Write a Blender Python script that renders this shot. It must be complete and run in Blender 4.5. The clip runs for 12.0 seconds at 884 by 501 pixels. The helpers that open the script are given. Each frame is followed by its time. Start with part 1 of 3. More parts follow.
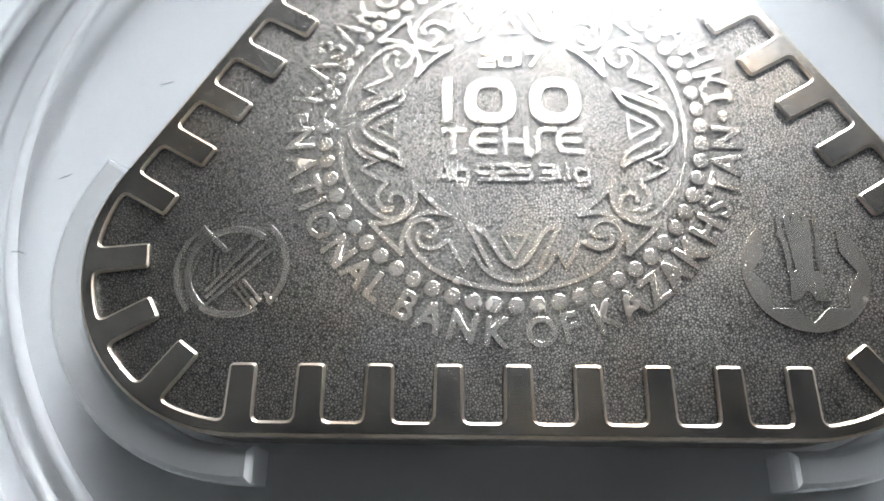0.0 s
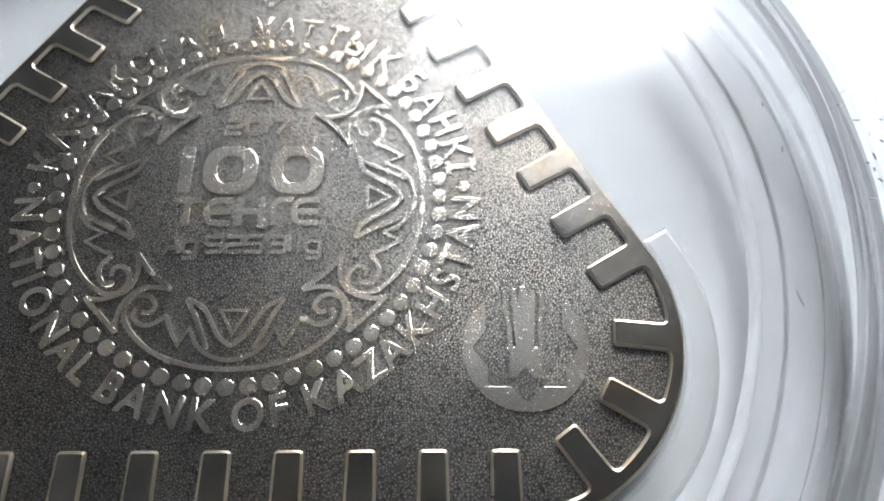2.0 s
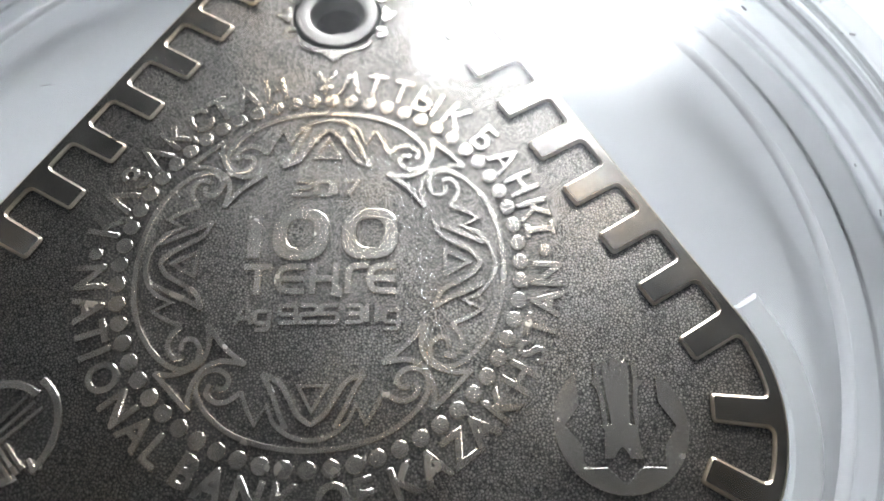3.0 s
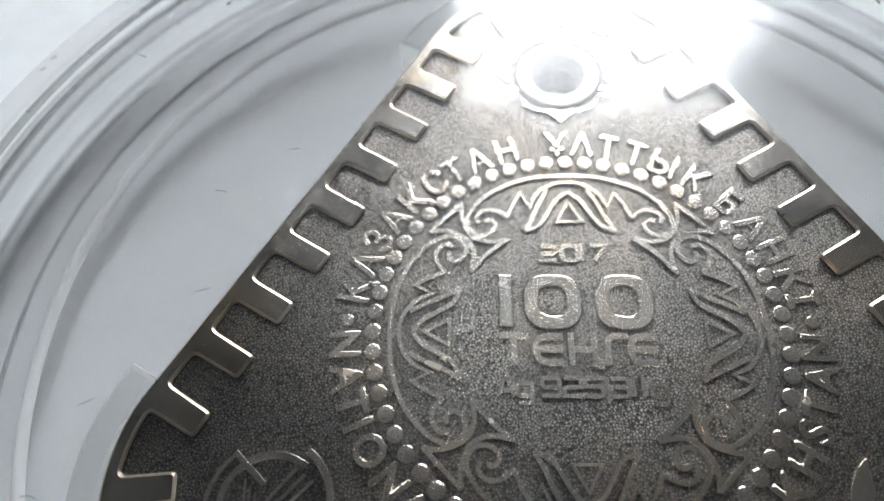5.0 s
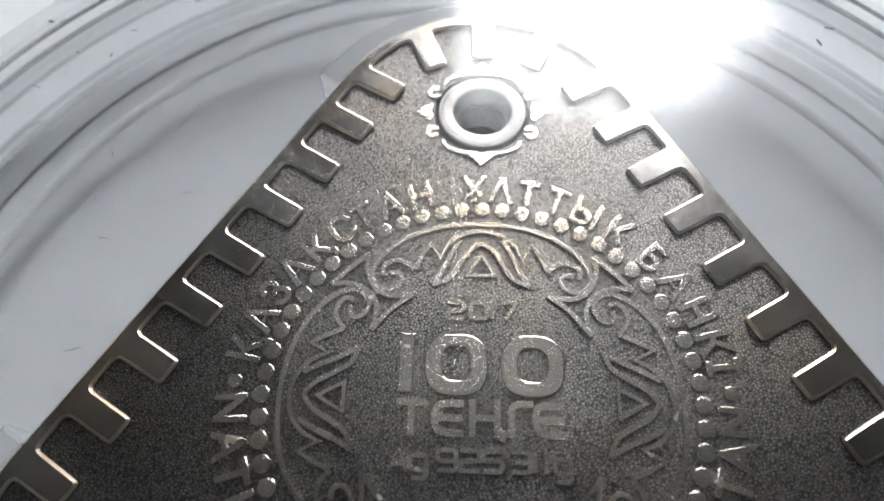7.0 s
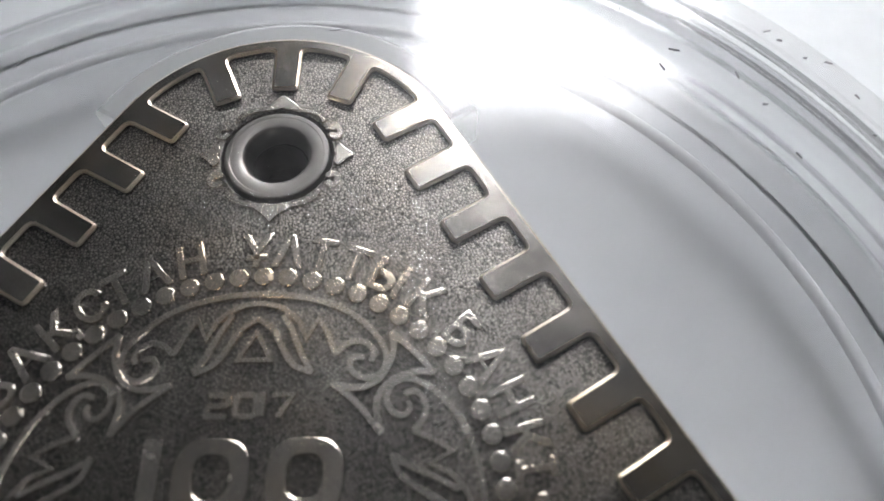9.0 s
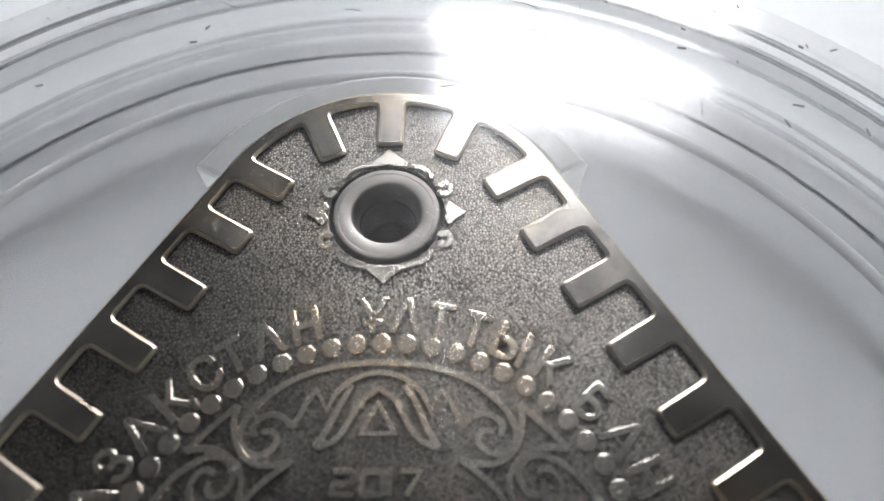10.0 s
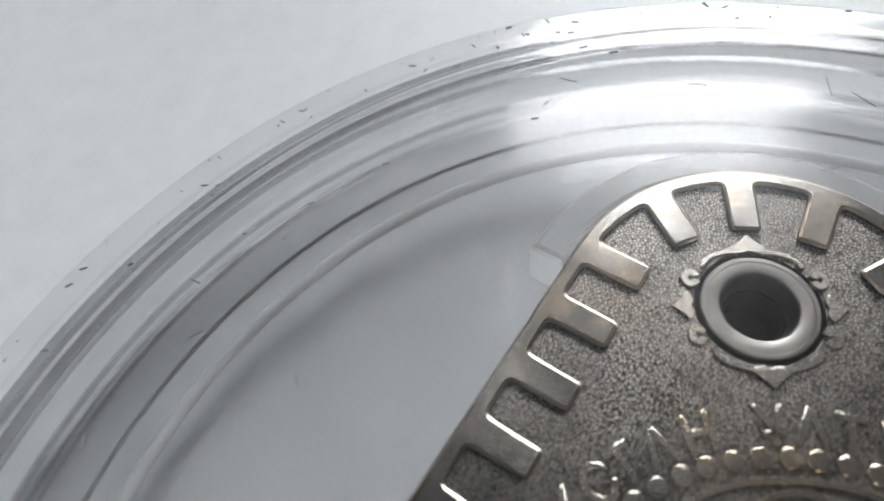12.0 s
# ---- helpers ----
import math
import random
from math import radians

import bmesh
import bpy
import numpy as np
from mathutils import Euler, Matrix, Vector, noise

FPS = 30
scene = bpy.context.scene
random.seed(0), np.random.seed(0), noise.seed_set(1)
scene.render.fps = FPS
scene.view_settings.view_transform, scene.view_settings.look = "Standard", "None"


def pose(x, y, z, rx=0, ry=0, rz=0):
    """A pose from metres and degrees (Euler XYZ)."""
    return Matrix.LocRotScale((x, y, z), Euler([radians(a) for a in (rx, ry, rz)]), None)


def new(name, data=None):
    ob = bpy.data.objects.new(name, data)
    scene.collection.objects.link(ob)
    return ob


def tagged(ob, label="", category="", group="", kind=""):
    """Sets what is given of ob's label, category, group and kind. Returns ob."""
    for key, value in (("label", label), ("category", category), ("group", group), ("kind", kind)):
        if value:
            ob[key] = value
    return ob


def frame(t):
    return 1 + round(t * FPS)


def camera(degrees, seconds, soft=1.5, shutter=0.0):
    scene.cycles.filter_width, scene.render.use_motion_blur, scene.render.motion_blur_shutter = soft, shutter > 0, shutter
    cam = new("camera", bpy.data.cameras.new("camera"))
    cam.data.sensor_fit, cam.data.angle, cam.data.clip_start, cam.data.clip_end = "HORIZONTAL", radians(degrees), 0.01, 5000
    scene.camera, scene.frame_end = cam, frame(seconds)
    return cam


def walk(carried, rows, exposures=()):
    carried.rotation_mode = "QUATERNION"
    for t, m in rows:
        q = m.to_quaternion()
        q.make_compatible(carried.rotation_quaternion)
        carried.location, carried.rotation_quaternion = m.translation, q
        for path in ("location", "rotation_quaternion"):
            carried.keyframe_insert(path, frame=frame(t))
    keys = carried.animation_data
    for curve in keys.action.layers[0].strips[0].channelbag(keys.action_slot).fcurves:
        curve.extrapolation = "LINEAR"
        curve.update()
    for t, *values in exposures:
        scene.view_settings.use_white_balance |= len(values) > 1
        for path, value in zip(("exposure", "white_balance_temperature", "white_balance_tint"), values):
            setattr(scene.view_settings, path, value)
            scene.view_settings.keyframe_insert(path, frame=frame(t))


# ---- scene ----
# All plans are drawn in units of U, the radius of the coin's ring of beads; z = 0 of a plan is the coin's raised face.
U = 0.0093
FACE = 0.53 * U            # height of the coin's raised face over the table

cam = camera(65.0, 12.0, soft=1.7)
cam.data.dof.use_dof, cam.data.dof.focus_distance, cam.data.dof.aperture_fstop = True, 0.0315, 46.0
PATH = [
    (0, -0.261, -1.984, 3.199, 21.56, 1.5, 0.75),
    (0.5, 0.068, -1.95, 3.216, 22.22, 0.9, 0.43),
    (1, 0.466, -1.921, 3.237, 22.97, 0.31, 0.27),
    (1.5, 0.765, -1.885, 3.227, 23.39, 0.14, 0.11),
    (2, 0.988, -1.729, 3.189, 23.86, -0.27, -0.34),
    (2.5, 0.817, -1.512, 3.14, 24.48, -0.46, -0.66),
    (3, 0.56, -1.435, 3.152, 25.29, -0.5, -0.76),
    (3.2, 0.456, -1.37, 3.148, 25.61, -0.4, -0.81),
    (4.8, -0.409, -1.257, 3.139, 27.46, 1.72, 0.77),
    (5, -0.529, -1.227, 3.165, 27.78, 1.91, 1.12),
    (5.5, -0.728, -1.224, 3.098, 27.58, 2.64, 1.71),
    (6, -0.842, -1.167, 3.075, 27.64, 3.01, 2.29),
    (6.5, -0.406, -1.032, 3.065, 27.52, 2.12, 2.4),
    (7, -0.079, -0.861, 3.072, 27.66, 1.21, 1.91),
    (7.5, 0.308, -0.69, 3.052, 27.76, -0.03, 1.29),
    (7.7, 0.446, -0.634, 3.008, 27.76, -0.48, 0.91),
    (9.3, 0.737, -0.263, 2.647, 28.25, -0.26, -0.98),
    (9.5, 0.621, -0.228, 2.645, 28.72, -0.08, -0.77),
    (10, 0.285, -0.098, 2.67, 29.75, 0.75, -0.1),
    (10.5, 0.04, -0.027, 2.73, 30.58, 1.71, 0.53),
    (11, -0.334, 0.006, 2.694, 30.9, 2.99, 1.49),
    (11.5, -0.681, 0.073, 2.699, 31.61, 3.98, 2.72),
    (12, -1.035, 0.188, 2.703, 32.35, 4.73, 4.05),
]
walk(cam, [(t, pose(x * U, y * U, FACE + z * U, rx, ry, rz)) for t, x, y, z, rx, ry, rz in PATH], exposures=[(0.0, 0.94, 6280, 10), (2.5, 0.78, 6300, 10), (5.5, 0.25, 6360, 10), (7.5, 0.2, 6420, 12), (9.5, 0.24, 6540, 13), (10.5, 0.13, 6520, 12), (12.0, -0.2, 6520, 11)])

# ---- light ----
SKY = 20.0                 # brightness of the sky behind the window
world = bpy.data.worlds.new("world")
scene.world = world
world.use_nodes = True
wn = world.node_tree
sky = wn.nodes.new("ShaderNodeTexSky")
sky.sky_type, sky.sun_disc, sky.sun_elevation, sky.sun_rotation = "NISHITA", False, radians(40), radians(15)
wn.links.new(sky.outputs[0], wn.nodes["Background"].inputs[0])
wn.nodes["Background"].inputs[1].default_value = 0.1


# ---- materials ----
def material(name):
    m = bpy.data.materials.new(name)
    m.use_nodes = True
    nt = m.node_tree
    return m, nt, nt.nodes["Principled BSDF"]


def node(nt, kind, **inputs):
    n = nt.nodes.new(kind)
    for key, value in inputs.items():
        n.inputs[key.replace("_", " ")].default_value = value
    return n


def coords(nt):
    return nt.nodes.new("ShaderNodeNewGeometry").outputs["Position"]


def noise_of(nt, scale, detail=3.0, rough=0.5):
    n = node(nt, "ShaderNodeTexNoise", Scale=scale, Detail=detail, Roughness=rough)
    nt.links.new(coords(nt), n.inputs["Vector"])
    return n.outputs["Fac"]


def ramp(nt, fac, stops):
    r = nt.nodes.new("ShaderNodeValToRGB")
    while len(r.color_ramp.elements) < len(stops):
        r.color_ramp.elements.new(0.5)
    for e, (at, col) in zip(r.color_ramp.elements, stops):
        e.position, e.color = at, (*col, 1)
    nt.links.new(fac, r.inputs[0])
    return r.outputs[0]


def mixed(nt, a, b, fac, kind="MIX"):
    n = nt.nodes.new("ShaderNodeMix")
    n.data_type, n.blend_type = "RGBA", kind
    for value, socket in ((fac, n.inputs["Factor"]), (a, n.inputs["A"]), (b, n.inputs["B"])):
        if isinstance(value, (int, float)):
            socket.default_value = value
        elif isinstance(value, tuple):
            socket.default_value = (*value, 1)
        else:
            nt.links.new(value, socket)
    return n.outputs["Result"]


def bumped(nt, bsdf, fac, strength, distance, before=None):
    b = node(nt, "ShaderNodeBump", Strength=strength, Distance=distance)
    nt.links.new(fac, b.inputs["Height"])
    if before:
        nt.links.new(before, b.inputs["Normal"])
    nt.links.new(b.outputs[0], bsdf.inputs["Normal"])
    return b.outputs[0]


def silver(name, dark, light, rough, stipple, warm):
    """Antiqued silver: patches of patina, warm tarnish, fine grain; stipple: the struck orange-peel ground."""
    m, nt, p = material(name)
    p.inputs["Metallic"].default_value = 1.0
    patina = ramp(nt, noise_of(nt, 260, 5), [(0.36, dark), (0.64, light)])
    tarnish = ramp(nt, noise_of(nt, 170, 4, 0.6), [(0.48, (0, 0, 0)), (0.72, (warm, warm, warm))])
    base = mixed(nt, patina, tuple(c * k for c, k in zip(light, (1.0, 0.84, 0.64))), tarnish)
    nt.links.new(base, p.inputs["Base Color"])
    r = node(nt, "ShaderNodeMapRange")
    nt.links.new(noise_of(nt, 700, 4), r.inputs["Value"])
    r.inputs["To Min"].default_value, r.inputs["To Max"].default_value = rough - 0.03, rough + 0.05
    nt.links.new(r.outputs[0], p.inputs["Roughness"])
    if stipple:
        cells = node(nt, "ShaderNodeTexVoronoi", Scale=7600.0)
        cells.feature = "DISTANCE_TO_EDGE"
        nt.links.new(coords(nt), cells.inputs["Vector"])
        # the cell pattern also drives the colour: pits darker, tops of the grains brighter
        grain = ramp(nt, cells.outputs["Distance"], [(0.03, (0.30, 0.30, 0.31)), (0.30, (1.62, 1.60, 1.56))])
        nt.links.new(mixed(nt, base, grain, 1.0, "MULTIPLY"), p.inputs["Base Color"])
        tops = node(nt, "ShaderNodeMapRange")
        tops.interpolation_type = "SMOOTHSTEP"
        for socket, value in (("From Min", 0.0), ("From Max", 0.42), ("To Min", 0.0), ("To Max", 1.0)):
            tops.inputs[socket].default_value = value
        nt.links.new(cells.outputs["Distance"], tops.inputs["Value"])
        swell = bumped(nt, p, noise_of(nt, 2600, 2), 0.05, 0.0001)
        bumped(nt, p, tops.outputs[0], stipple, 0.00004, swell)
    else:
        bumped(nt, p, noise_of(nt, 2600, 4), 0.10, 0.00006)
    return m


FIELD = silver("stippled_dark_silver", (0.125, 0.118, 0.110), (0.165, 0.155, 0.142), 0.29, 0.34, 0.35)
RAISED = silver("worn_silver_relief", (0.50, 0.472, 0.435), (0.68, 0.638, 0.578), 0.25, 0.0, 0.7)
POLISHED = silver("polished_silver_rim", (0.30, 0.283, 0.263), (0.56, 0.527, 0.482), 0.19, 0.0, 0.85)
WORN = silver("bright_worn_silver_edge", (0.50, 0.41, 0.31), (0.72, 0.65, 0.55), 0.28, 0.0, 0.75)
# dark inside the hole to give its shade; also used on the coin's sides
DARK_SILVER = silver("dark_bore_and_side_silver", (0.06, 0.052, 0.05), (0.12, 0.108, 0.10), 0.4, 0.0, 0.2)
EYELET = silver("grey_silver_eyelet", (0.13, 0.124, 0.117), (0.25, 0.238, 0.222), 0.38, 0.0, 0.4)


def clear_panel(name, tint, rough, least=0.04, haze=0.0, veil=0.0):
    """A thin clear sheet: lets light straight through, with a clear gloss by its angle; haze: how milky the plastic is, veil: how much its fine scuffs scatter of a bright light."""
    m, nt, p = material(name)
    nt.nodes.remove(p)
    facing = node(nt, "ShaderNodeLayerWeight", Blend=0.5)
    power = nt.nodes.new("ShaderNodeMath")
    power.operation = "POWER"
    power.inputs[1].default_value = 5.0
    nt.links.new(facing.outputs["Facing"], power.inputs[0])
    amount = node(nt, "ShaderNodeMapRange")
    amount.inputs["To Min"].default_value, amount.inputs["To Max"].default_value = least, 1.0
    nt.links.new(power.outputs[0], amount.inputs["Value"])
    through_ = node(nt, "ShaderNodeBsdfTransparent", Color=(*tint, 1))
    gloss = node(nt, "ShaderNodeBsdfGlossy", Roughness=rough)
    bump = node(nt, "ShaderNodeBump", Strength=0.15, Distance=0.0002)
    nt.links.new(noise_of(nt, 120, 2), bump.inputs["Height"])
    nt.links.new(bump.outputs[0], gloss.inputs["Normal"])
    mix = nt.nodes.new("ShaderNodeMixShader")
    nt.links.new(amount.outputs[0], mix.inputs[0])
    nt.links.new(through_.outputs[0], mix.inputs[1])
    nt.links.new(gloss.outputs[0], mix.inputs[2])
    last = mix
    if veil:
        last = nt.nodes.new("ShaderNodeMixShader")
        last.inputs[0].default_value = veil
        nt.links.new(mix.outputs[0], last.inputs[1])
        nt.links.new(node(nt, "ShaderNodeBsdfGlossy", Roughness=0.38).outputs[0], last.inputs[2])
    if haze:
        milk = nt.nodes.new("ShaderNodeMixShader")
        milk.inputs[0].default_value = 0.5
        nt.links.new(node(nt, "ShaderNodeBsdfDiffuse", Color=(0.82, 0.83, 0.84, 1)).outputs[0], milk.inputs[1])
        nt.links.new(node(nt, "ShaderNodeBsdfTranslucent", Color=(0.82, 0.83, 0.84, 1)).outputs[0], milk.inputs[2])
        last = nt.nodes.new("ShaderNodeMixShader")
        last.inputs[0].default_value = haze
        nt.links.new(mix.outputs[0], last.inputs[1])
        nt.links.new(milk.outputs[0], last.inputs[2])
    nt.links.new(last.outputs[0], nt.nodes["Material Output"].inputs[0])
    return m


# these two tints stand in for the dark band and shade under the rim
WALLED = clear_panel("tinted_wall_plastic", (0.91, 0.912, 0.915), 0.08)
RING_TINT = clear_panel("dark_ring_plastic", (0.86, 0.862, 0.865), 0.10)
HOLDER = clear_panel("milky_holder_plastic", (0.992, 0.993, 0.994), 0.10, 0.03, 0.3)
# white stands in for the light gathered at the lower holder ends
LIT_END, _, lit_end_p = material("whitened_holder_end")
lit_end_p.inputs["Base Color"].default_value, lit_end_p.inputs["Roughness"].default_value = (0.88, 0.89, 0.90, 1), 0.35
lit_end_p.inputs["Transmission Weight"].default_value = 0.25
PLATE = clear_panel("clear_base_plastic", (0.965, 0.965, 0.967), 0.03, 0.02)
# milky white of the ring that stands in for a reflected bright line
GLEAM = clear_panel("pale_gleam_plastic", (0.95, 0.955, 0.96), 0.12, 0.07, 0.6)
EDGED = clear_panel("clear_base_rim_plastic", (0.97, 0.97, 0.973), 0.06, 0.03)
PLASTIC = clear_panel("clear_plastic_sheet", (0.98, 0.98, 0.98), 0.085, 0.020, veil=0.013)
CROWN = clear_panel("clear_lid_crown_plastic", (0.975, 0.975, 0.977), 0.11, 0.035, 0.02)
# ring tints paint in the grey and dark bands that bent light gives
BAND = clear_panel("tinted_lid_shoulder_plastic", (0.94, 0.94, 0.943), 0.06, 0.04, 0.02)
DARK_LINE = clear_panel("dark_line_plastic", (0.88, 0.88, 0.885), 0.08, 0.05)
DARK_BAND = clear_panel("dark_band_lid_plastic", (0.50, 0.50, 0.505), 0.08, 0.05, 0.03)
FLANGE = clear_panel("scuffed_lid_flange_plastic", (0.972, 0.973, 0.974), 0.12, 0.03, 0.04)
# tint of the ring that draws a dark line inside the rim
LINE_TINT = clear_panel("inner_line_plastic", (0.945, 0.94, 0.945), 0.15, 0.03)


def plain(name, a, b, scale, rough, bump):
    m, nt, p = material(name)
    big = ramp(nt, noise_of(nt, scale, 4), [(0.3, a), (0.7, b)])
    fine = ramp(nt, noise_of(nt, scale * 40, 3), [(0.3, (0.94,) * 3), (0.7, (1.0,) * 3)])
    nt.links.new(mixed(nt, big, fine, 1.0, "MULTIPLY"), p.inputs["Base Color"])
    p.inputs["Roughness"].default_value = rough
    bumped(nt, p, noise_of(nt, scale * 40, 3), 0.2, bump)
    return m


TABLE = plain("pale_grey_laminate", (0.645, 0.67, 0.685), (0.725, 0.745, 0.755), 14, 0.55, 0.00002)
# tones of the unseen walls and ceiling, set for light on coin and table
WALL = plain("painted_wall", (0.11, 0.108, 0.105), (0.14, 0.137, 0.133), 3, 0.8, 0.0004)
BRIGHT = plain("pale_wall", (0.5, 0.49, 0.48), (0.56, 0.55, 0.54), 3, 0.8, 0.0004)
GREY = plain("grey_wall", (0.23, 0.226, 0.22), (0.27, 0.265, 0.258), 3, 0.8, 0.0004)
DIM = plain("dark_wall", (0.12, 0.118, 0.115), (0.15, 0.147, 0.143), 3, 0.8, 0.0004)
CEILING_TONE = plain("dark_ceiling", (0.075, 0.072, 0.069), (0.095, 0.091, 0.087), 5, 0.6, 0.0003)
FLOOR = plain("brown_floor", (0.16, 0.11, 0.07), (0.24, 0.17, 0.11), 4, 0.5, 0.0002)
FRAME = plain("white_window_paint", (0.74, 0.74, 0.74), (0.8, 0.8, 0.8), 5, 0.4, 0.0001)
# fabric passes some sky glow, a dim light for the coin's upper reflections
CLOTH, cnt, cp = material("light_passing_fabric")
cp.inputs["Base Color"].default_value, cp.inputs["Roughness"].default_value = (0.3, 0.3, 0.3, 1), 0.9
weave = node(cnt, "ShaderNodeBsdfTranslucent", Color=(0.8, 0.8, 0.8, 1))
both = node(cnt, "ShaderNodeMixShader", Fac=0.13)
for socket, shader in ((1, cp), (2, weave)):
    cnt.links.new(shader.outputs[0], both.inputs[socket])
# the cloth fades to clear below, to soften the edge of the reflected sky
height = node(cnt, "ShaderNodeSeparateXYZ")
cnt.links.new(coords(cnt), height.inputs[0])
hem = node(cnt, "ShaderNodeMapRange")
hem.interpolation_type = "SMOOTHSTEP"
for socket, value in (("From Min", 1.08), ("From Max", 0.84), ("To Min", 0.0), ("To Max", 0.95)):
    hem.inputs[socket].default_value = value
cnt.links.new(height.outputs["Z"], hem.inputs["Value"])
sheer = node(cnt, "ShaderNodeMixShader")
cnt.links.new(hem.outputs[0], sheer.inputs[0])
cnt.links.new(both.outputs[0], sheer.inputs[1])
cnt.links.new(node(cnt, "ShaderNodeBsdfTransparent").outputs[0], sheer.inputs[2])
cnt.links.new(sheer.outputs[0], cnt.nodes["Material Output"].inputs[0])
INK, _, ink_p = material("dark_scratch")
ink_p.inputs["Base Color"].default_value, ink_p.inputs["Roughness"].default_value = (0.20, 0.20, 0.21, 1), 0.6
GREY_INK, _, grey_p = material("grey_scuff")
grey_p.inputs["Base Color"].default_value, grey_p.inputs["Roughness"].default_value = (0.40, 0.40, 0.41, 1), 0.7
GLOW, gnt, gp = material("bright_overcast_sky")
gnt.nodes.remove(gp)
GLOW.cycles.emission_sampling = "FRONT"
glow = node(gnt, "ShaderNodeEmission", Color=(0.955, 0.978, 1.0, 1), Strength=SKY)
# glow faded towards the right and bottom, put in to soften its reflected edges
apart = node(gnt, "ShaderNodeSeparateXYZ")
gnt.links.new(coords(gnt), apart.inputs[0])
dims = []
for axis, a, b in (("X", 0.525, 0.38), ("Z", 0.09, 0.22)):
    slope = node(gnt, "ShaderNodeMapRange")
    slope.interpolation_type = "SMOOTHERSTEP"
    slope.inputs["From Min"].default_value, slope.inputs["From Max"].default_value = a, b
    slope.inputs["To Min"].default_value, slope.inputs["To Max"].default_value = 0.03, 1.0
    gnt.links.new(apart.outputs[axis], slope.inputs["Value"])
    dims.append(slope.outputs[0])
times = node(gnt, "ShaderNodeMath")
times.operation = "MULTIPLY"
for k in (0, 1):
    gnt.links.new(dims[k], times.inputs[k])
product = times.outputs[0]
power_ = node(gnt, "ShaderNodeMath")
power_.operation = "MULTIPLY"
power_.inputs[1].default_value = SKY
gnt.links.new(product, power_.inputs[0])
gnt.links.new(power_.outputs[0], glow.inputs["Strength"])
gnt.links.new(glow.outputs[0], gnt.nodes["Material Output"].inputs[0])


# ---- building blocks ----
def part(name, bm, mat, parent=None, label="", at=(0, 0, 0), smooth=False, scale=U, more=(), sharp=50):
    """Links a bmesh, drawn in units of U, as one mesh object under its thing."""
    bmesh.ops.scale(bm, vec=(scale,) * 3, verts=bm.verts)
    bmesh.ops.recalc_face_normals(bm, faces=bm.faces)
    me = bpy.data.meshes.new(name)
    bm.to_mesh(me)
    bm.free()
    for m in (mat, *more):
        me.materials.append(m)
    if smooth:
        me.shade_smooth()
        me.set_sharp_from_angle(angle=radians(sharp))
    ob = new(name, me)
    ob.location = [v * scale for v in at]
    ob.parent = parent
    return tagged(ob, label=label)


def box(x0, x1, y0, y1, z0, z1):
    bm = bmesh.new()
    bmesh.ops.create_cube(bm, size=1.0, matrix=Matrix.LocRotScale(((x0 + x1) / 2, (y0 + y1) / 2, (z0 + z1) / 2), None, (x1 - x0, y1 - y0, z1 - z0)))
    return bm


def turned(points, steps=160, closed=True):
    """A profile of (r, z) turned round the upright axis."""
    bm = bmesh.new()
    rings = []
    for n in range(steps):
        a = 2 * math.pi * n / steps
        rings.append([bm.verts.new((r * math.cos(a), r * math.sin(a), z)) for r, z in points])
    m = len(points)
    for n in range(steps):
        a, b = rings[n], rings[(n + 1) % steps]
        for k in range(m if closed else m - 1):
            bm.faces.new((a[k], b[k], b[(k + 1) % m], a[(k + 1) % m]))
    return bm


def smooth_line(points, steps=6, closed=False):
    """A Catmull-Rom line through the points."""
    p = [Vector(q) for q in points]
    n = len(p)
    out = []
    for i in range(n if closed else n - 1):
        if closed:
            a, b, c, d = p[i - 1], p[i], p[(i + 1) % n], p[(i + 2) % n]
        else:
            a, b, c, d = p[max(i - 1, 0)], p[i], p[i + 1], p[min(i + 2, n - 1)]
        for s in range(steps):
            t = s / steps
            out.append(0.5 * (2 * b + (c - a) * t + (2 * a - 5 * b + 4 * c - d) * t * t + (3 * b - 3 * c + d - a) * t ** 3))
    if not closed:
        out.append(p[-1])
    return out


def inset(loop, d):
    """A closed loop moved to its left by d, with mitred corners."""
    n, out = len(loop), []
    for i in range(n):
        a, b, c = loop[i - 1], loop[i], loop[(i + 1) % n]
        u, v = (b - a).normalized(), (c - b).normalized()
        nu, nv = Vector((-u.y, u.x)), Vector((-v.y, v.x))
        m = nu + nv
        k = max(m.length_squared / 2, 0.35)
        out.append(b + m * (d / k))
    return out


def area(loop):
    return sum(a.x * b.y - b.x * a.y for a, b in zip(loop, loop[1:] + loop[:1])) / 2


def relief(loops, low, high, bevel, side=0, shoulder=0):
    """A raised plate with rounded shoulders: the first loop is its outline, the others are holes in it."""
    bm = bmesh.new()
    tops = []
    for k, loop in enumerate(loops):
        loop = [Vector(q) for q in loop]
        if (area(loop) > 0) != (k == 0):
            loop.reverse()
        rows = [(0.0, low), (0.0, high - bevel), (bevel * 0.3, high - bevel * 0.3), (bevel, high)]
        made = [[bm.verts.new((q.x, q.y, z)) for q in inset(loop, d)] for d, z in rows]
        n = len(loop)
        for kind, lo, hi in zip((side, shoulder, shoulder), made, made[1:]):
            for i in range(n):
                bm.faces.new((lo[i], lo[(i + 1) % n], hi[(i + 1) % n], hi[i])).material_index = kind
        tops.append(made[-1])
    edges = []
    for top in tops:
        for i in range(len(top)):
            edges.append(bm.edges.get((top[i], top[(i + 1) % len(top)])))
    bmesh.ops.triangle_fill(bm, use_beauty=True, edges=edges)
    return bm


